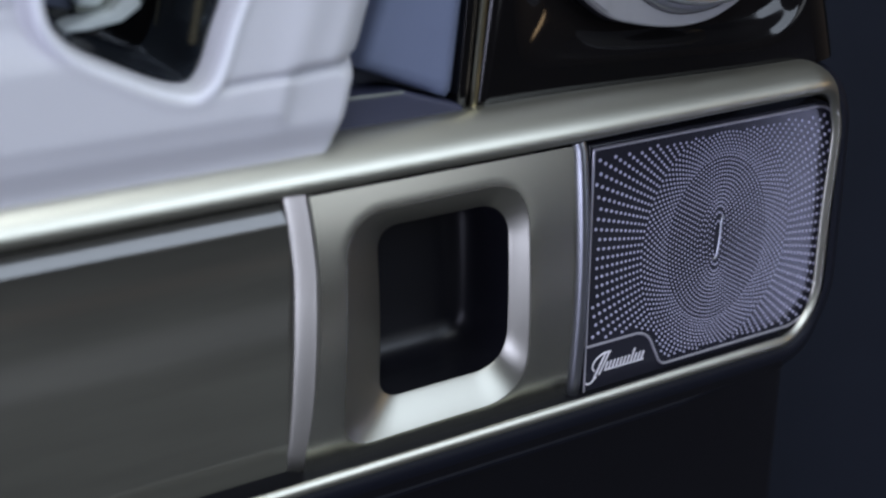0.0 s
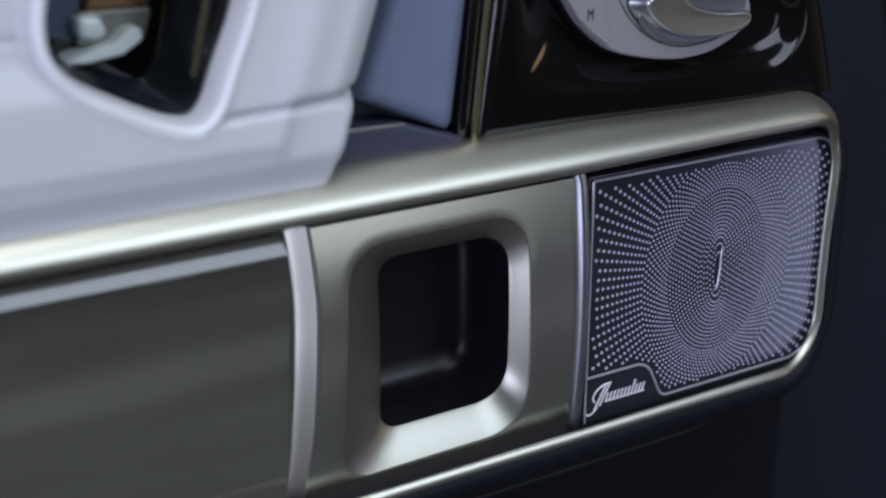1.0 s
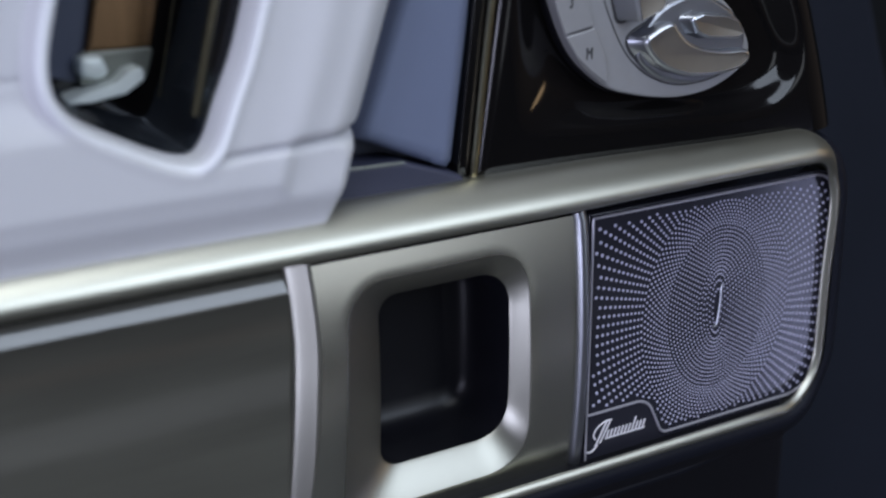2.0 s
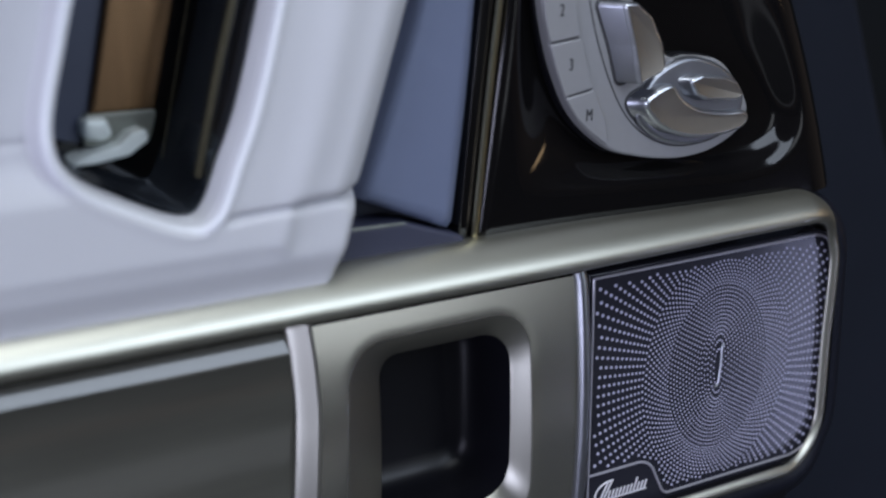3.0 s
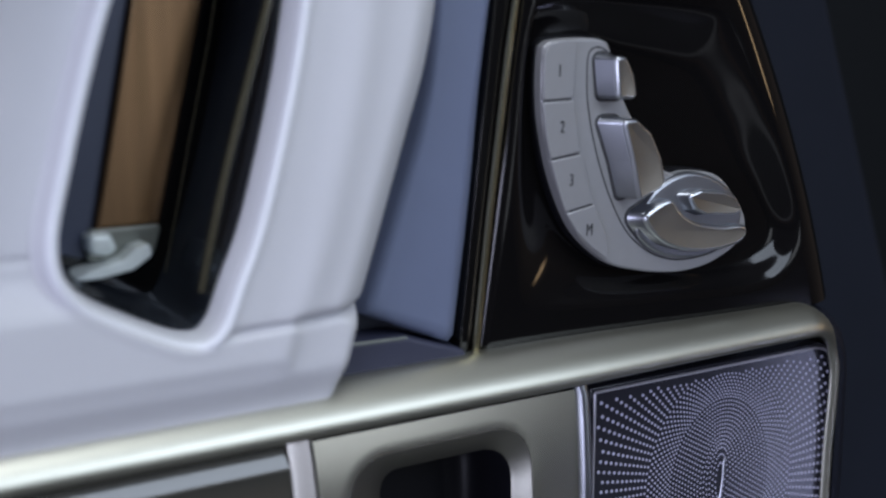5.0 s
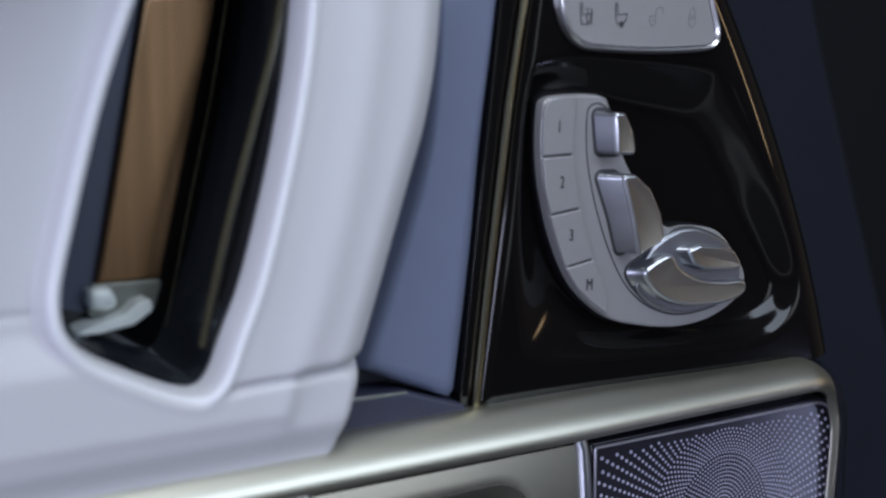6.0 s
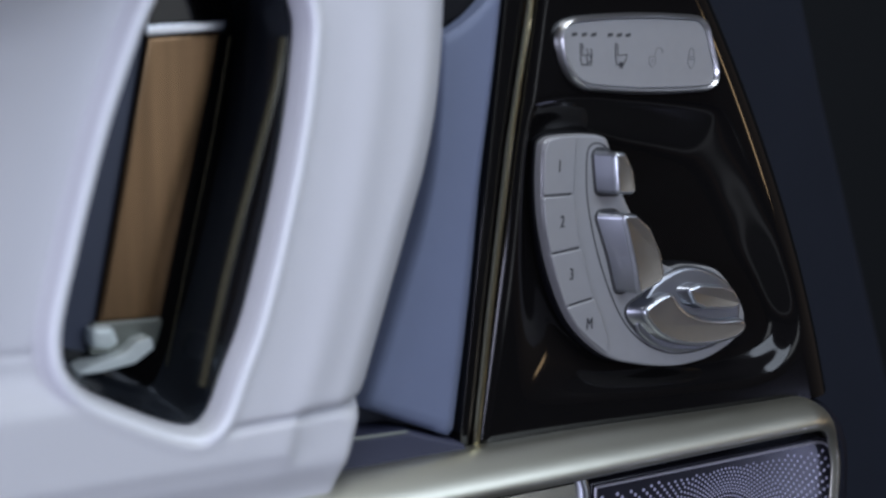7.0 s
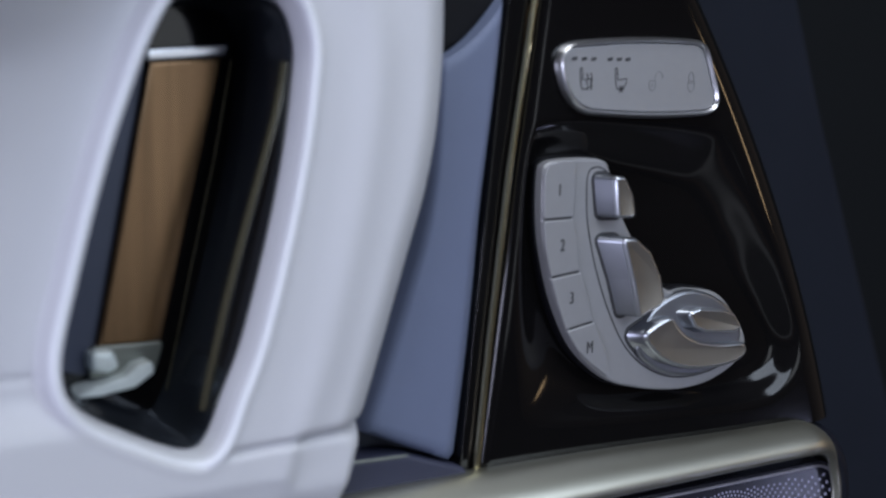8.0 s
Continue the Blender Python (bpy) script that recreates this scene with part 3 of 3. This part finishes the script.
# two pale plates added in place of highlights under the insert
part("foot_glint", plate(rounded([(0.1071, 1.0832), (0.1138, 1.0829), (0.1157, 1.0774), (0.1120, 1.0763), (0.1072, 1.0772)], 0.0020, 6), 0.0140, 0.0222, 0.0018, 6), GLINT, grab, "pale plate standing for a reflected highlight")
part("sill_glint", plate(rounded([(0.1004, 1.0712), (0.1063, 1.0733), (0.1160, 1.0757), (0.1194, 1.0786), (0.1235, 1.0795), (0.1241, 1.0761), (0.1184, 1.0725), (0.1086, 1.0711)], 0.0008, 3), 0.0105, 0.0222, 0.0003, 2), GLINT, grab, "pale sliver standing for a reflected highlight")
# flat blue-grey replaces the bluish light this polished side would reflect
part("recess_side", plate([(0.0925, 1.0790), (0.1100, 1.0745), (0.1280, 1.1640), (0.1180, 1.1640), (0.1050, 1.1330), (0.0975, 1.1060)], 0.0200, 0.0224, 0.0008), RECESS_BLUE, grab, "recess side with a bluish reflection in its colour")
part("recess_line", tube([(0.1308, 0.0195, 1.0685), (0.1388, 0.0195, 1.1030), (0.1468, 0.0195, 1.1358), (0.1525, 0.0195, 1.1640)], 0.00030), BRASS, grab)
STRIP = spline([(0.1564, -0.0085, 1.1635), (0.1535, -0.0085, 1.1496), (0.1475, -0.0085, 1.1296), (0.1422, -0.0085, 1.1124), (0.1370, -0.0085, 1.0941), (0.1308, -0.0085, 1.0686)], 5, False)
part("recess_strip", tube(STRIP, 0.0014), BRASS, grab, "champagne strip inside the recess")

grab.location, grab.scale = (0.1322, 0.0056, 1.0320), (1.016, 1.016, 1.016)

# ---- seat control switch ----
seat = thing("seat_control_switch", (0.295, 0.0045, 1.0525), "silver seat-shaped adjustment switch with memory buttons and levers", "switch")
SEAT = spline([(0.2513, 1.1290), (0.2530, 1.1322), (0.2575, 1.1334), (0.2690, 1.1336), (0.2760, 1.1325), (0.2787, 1.1290), (0.2852, 1.1122), (0.2935, 1.1000), (0.3006, 1.0900), (0.3080, 1.0862), (0.3150, 1.0866), (0.3270, 1.0845), (0.3350, 1.0780), (0.3425, 1.0670), (0.3400, 1.0590), (0.3283, 1.0531), (0.3170, 1.0512), (0.3059, 1.0515), (0.2920, 1.0540), (0.2794, 1.0583), (0.2660, 1.0698), (0.2575, 1.0858), (0.2526, 1.1029), (0.2510, 1.1158)], 6)
part("base_plate", plate(SEAT, 0.0, 0.0075, 0.0010, 4), SILVER, seat, "satin silver base plate")
part("base_shadow_gap", plate(inset(SEAT, -0.0007), 0.0040, 0.0072, 0.0004), BLACK, seat)
GROOVE = spline([(0.2780, 1.1270), (0.2768, 1.1292), (0.2727, 1.1305), (0.2695, 1.1283), (0.2690, 1.1200), (0.2700, 1.1100), (0.2738, 1.0955), (0.2800, 1.0802), (0.2877, 1.0678), (0.2980, 1.0597), (0.3110, 1.0556), (0.3268, 1.0566), (0.3385, 1.0618)], 7, False)
part("groove", tube([(x, 0.0001, z) for x, z in GROOVE], 0.00042, False, 6, 0.5), INK, seat, "dark groove line")
part("button_bed", plate([(0.2520, 1.1300), (0.2640, 1.1325), (0.2629, 1.1140), (0.2664, 1.0962), (0.2722, 1.0790), (0.2776, 1.0676), (0.2790, 1.0600), (0.2665, 1.0704), (0.2583, 1.0856), (0.2533, 1.1030), (0.2518, 1.1160)], -0.0001, 0.001, 0.0001, 1), INK, seat)
BUTTONS = (
    ("1", 0.2574, 1.1234, [(0.2514, 1.1285), (0.2531, 1.1320), (0.2575, 1.1331), (0.2642, 1.1333), (0.2634, 1.1146), (0.2512, 1.1143)]),
    ("2", 0.2589, 1.1053, [(0.2512, 1.1137), (0.2634, 1.1139), (0.2667, 1.0967), (0.2545, 1.0953), (0.2526, 1.1030)]),
    ("3", 0.2630, 1.0876, [(0.2547, 1.0946), (0.2669, 1.0960), (0.2726, 1.0793), (0.2609, 1.0773), (0.2575, 1.0858)]),
    ("M", 0.2709, 1.0703, [(0.2612, 1.0767), (0.2729, 1.0786), (0.2782, 1.0676), (0.2797, 1.0588), (0.2715, 1.0648), (0.2660, 1.0698)]),
)
for sign, x, z, loop in BUTTONS:
    button = part("memory_button", plate(rounded(loop, 0.0008, 3), -0.0008, 0.0004, 0.0004), SILVER, seat, "silver memory button marked " + sign)
    part("button_sign", lettering(sign, x, z, -0.00092, 0.0056, 0.04), INK, button)


def lever(name, loop, tip, label, flare=0.004, soft=0.6):
    """A lever block: side wall flared towards its left foot, polished edge, slightly hollow face."""
    lp = rounded(loop, 0.0014, 4) if len(loop) < 12 else loop
    lo, hi = min(p[0] for p in lp), max(p[0] for p in lp)
    foot = [(x - flare * (hi - x) / (hi - lo), z) for x, z in lp]
    rings = [[(x, 0.0006, z) for x, z in inset(foot, -0.0008)], [(x, -0.0008, z) for x, z in inset(foot, -0.0002)], [(x, tip + 0.0016, z) for x, z in lp]]
    ob = part(name, rings_mesh(rings, False), LEVER, seat, label, 50)
    edge = [[(x, tip + 0.0016, z) for x, z in lp], [(x, tip + 0.0006, z) for x, z in inset(lp, 0.0003 * soft)], [(x, tip + 0.0001, z) for x, z in inset(lp, 0.0009 * soft)], [(x, tip, z) for x, z in inset(lp, 0.0016 * soft)]]
    part("polished_edge", rings_mesh(edge, False), EDGE_CHROME, ob, "polished edge", 60)
    face = [[(x, tip, z) for x, z in inset(lp, 0.0016 * soft)], [(x, tip + 0.0001, z) for x, z in inset(lp, 0.0021 * soft)]]
    part("lever_face", rings_mesh(face), LEVER_FACE, ob, "champagne satin face")
    part("lever_collar", plate(inset(foot, -0.0014), -0.0003, 0.0005, 0.0003, 2), INK, ob)
    return ob


lever("headrest_lever", [(0.2742, 1.1280), (0.2786, 1.1277), (0.2822, 1.1215), (0.2834, 1.1152), (0.2822, 1.1138), (0.2756, 1.1142)], -0.0085, "small satin chrome headrest lever", 0.0022)
lever("backrest_lever", [(0.2780, 1.1074), (0.2838, 1.1072), (0.2902, 1.1022), (0.2950, 1.0935), (0.2970, 1.0858), (0.2952, 1.0834), (0.2858, 1.0798), (0.2826, 1.0930)], -0.0085, "tall satin chrome backrest lever", 0.0045)
part("cushion_disc", plate(spline([(0.2960, 1.0800), (0.3090, 1.0862), (0.3210, 1.0852), (0.3330, 1.0785), (0.3385, 1.0690), (0.3330, 1.0600), (0.3180, 1.0560), (0.3010, 1.0590), (0.2905, 1.0680)], 7), -0.0022, 0.0005, 0.0014, 4), LEVER, seat, "round satin disc behind the cushion levers")
lever("cushion_lever", inset(spline([(0.2918, 1.0728), (0.2954, 1.0758), (0.3024, 1.0779), (0.3056, 1.0744), (0.3096, 1.0711), (0.3162, 1.0682), (0.3269, 1.0663), (0.3361, 1.0658), (0.3379, 1.0630), (0.3342, 1.0603), (0.3245, 1.0591), (0.3126, 1.0598), (0.3022, 1.0629), (0.2957, 1.0673)], 6), -0.0006), -0.0054, "curved satin chrome seat cushion lever", 0.0036, 0.75)
lever("thigh_lever", inset([(0.3107, 1.0790), (0.3154, 1.0799), (0.3260, 1.0784), (0.3314, 1.0763), (0.3349, 1.0721), (0.3317, 1.0712), (0.3183, 1.0725), (0.3138, 1.0745)], -0.0009), -0.0058, "small satin chrome thigh support lever", 0.0055)

# ---- seat climate and lock panel ----
locks = thing("lock_button_panel", (0.29, 0.002, 1.147), "pale grey seat climate and lock button panel in a chrome frame", "switch")
LOCK = rounded([(0.2538, 1.1700), (0.3186, 1.1716), (0.3274, 1.1476), (0.2600, 1.1494)], [0.0065, 0.0066, 0.0058, 0.0125], 10)
LOCK = [(x, z + (0.0020 if z > 1.1596 else -0.0020) * max(0.0, 1 - ((x - 0.2905) / 0.036) ** 2) * min(1.0, abs(z - 1.1596) / 0.010)) for x, z in dense(LOCK, 0.003)]
FACE = inset(LOCK, 0.0019)
part("chrome_frame", rings_mesh([[(x, 0.002, z) for x, z in inset(LOCK, -0.0004)], [(x, -0.0016, z) for x, z in inset(LOCK, 0.0001)], [(x, -0.0024, z) for x, z in inset(LOCK, 0.0007)], [(x, -0.0020, z) for x, z in inset(LOCK, 0.0013)], [(x, -0.0002, z) for x, z in inset(LOCK, 0.0018)]], False), FRAME_METAL, locks, "rounded chrome frame", 60)
face = part("button_face", plate(FACE, -0.0010, 0.001, 0.0004, 2), SILVER, locks, "pale silver button face")


def ink(path, r=0.00022, closed=False, strong=True):
    part("print_line", tube([(x, -0.0011, z) for x, z in path], r, closed, 6, 0.5), INK if strong else SOFT_INK, face)


SOFT_INK = material("faint_print", (0.20, 0.20, 0.21), 0.5)
for i in range(6):
    x = (0.2622, 0.2662, 0.2700, 0.2768, 0.2806, 0.2842)[i]
    part("indicator", plate(rounded([(x - 0.0011, 1.1650), (x + 0.0010, 1.1653), (x + 0.0012, 1.1664), (x - 0.0009, 1.1661)], 0.0002, 2), -0.0012, -0.0009, 0.0001, 1), INK, face)
for ox in (0.2652, 0.2796):
    ink([(ox - 0.0006, 1.1625), (ox - 0.0002, 1.1630), (ox + 0.0003, 1.1625), (ox + 0.0006, 1.1590), (ox + 0.0044, 1.1594), (ox + 0.0040, 1.1576), (ox + 0.0030, 1.1562), (ox + 0.0002, 1.1560), (ox - 0.0003, 1.1580)], 0.00022, True)
for k in range(2):
    ink(spline([(0.2672 + 0.0016 * k, 1.1612), (0.2678 + 0.0016 * k, 1.1598), (0.2672 + 0.0016 * k, 1.1584), (0.2678 + 0.0016 * k, 1.1570), (0.2674 + 0.0016 * k, 1.1556)], 3, False), 0.0002)
for k in range(3):
    a = math.pi * k / 3
    ink([(0.2816 - 0.0012 * math.cos(a), 1.1560 - 0.0012 * math.sin(a)), (0.2816 + 0.0012 * math.cos(a), 1.1560 + 0.0012 * math.sin(a))], 0.00026)
ink(rounded([(0.2936, 1.1588), (0.2962, 1.1588), (0.2962, 1.1564), (0.2949, 1.1552), (0.2936, 1.1564)], 0.0004, 3), 0.0002, True, False)
ink([(0.2949, 1.1579), (0.2949, 1.1566)], 0.0002, False, False)
ink(spline([(0.2960, 1.1588), (0.2963, 1.1606), (0.2975, 1.1618), (0.2990, 1.1612), (0.2994, 1.1597)], 4, False), 0.0002, False, False)
ink(rounded([(0.3106, 1.1588), (0.3136, 1.1588), (0.3136, 1.1564), (0.3121, 1.1546), (0.3106, 1.1564)], 0.0006, 3), 0.0002, True, False)
ink(spline([(0.3110, 1.1588), (0.3111, 1.1606), (0.3121, 1.1618), (0.3131, 1.1606), (0.3132, 1.1588)], 4, False), 0.0002, False, False)
ink([(0.3110, 1.1580), (0.3132, 1.1580)], 0.0002, False, False)
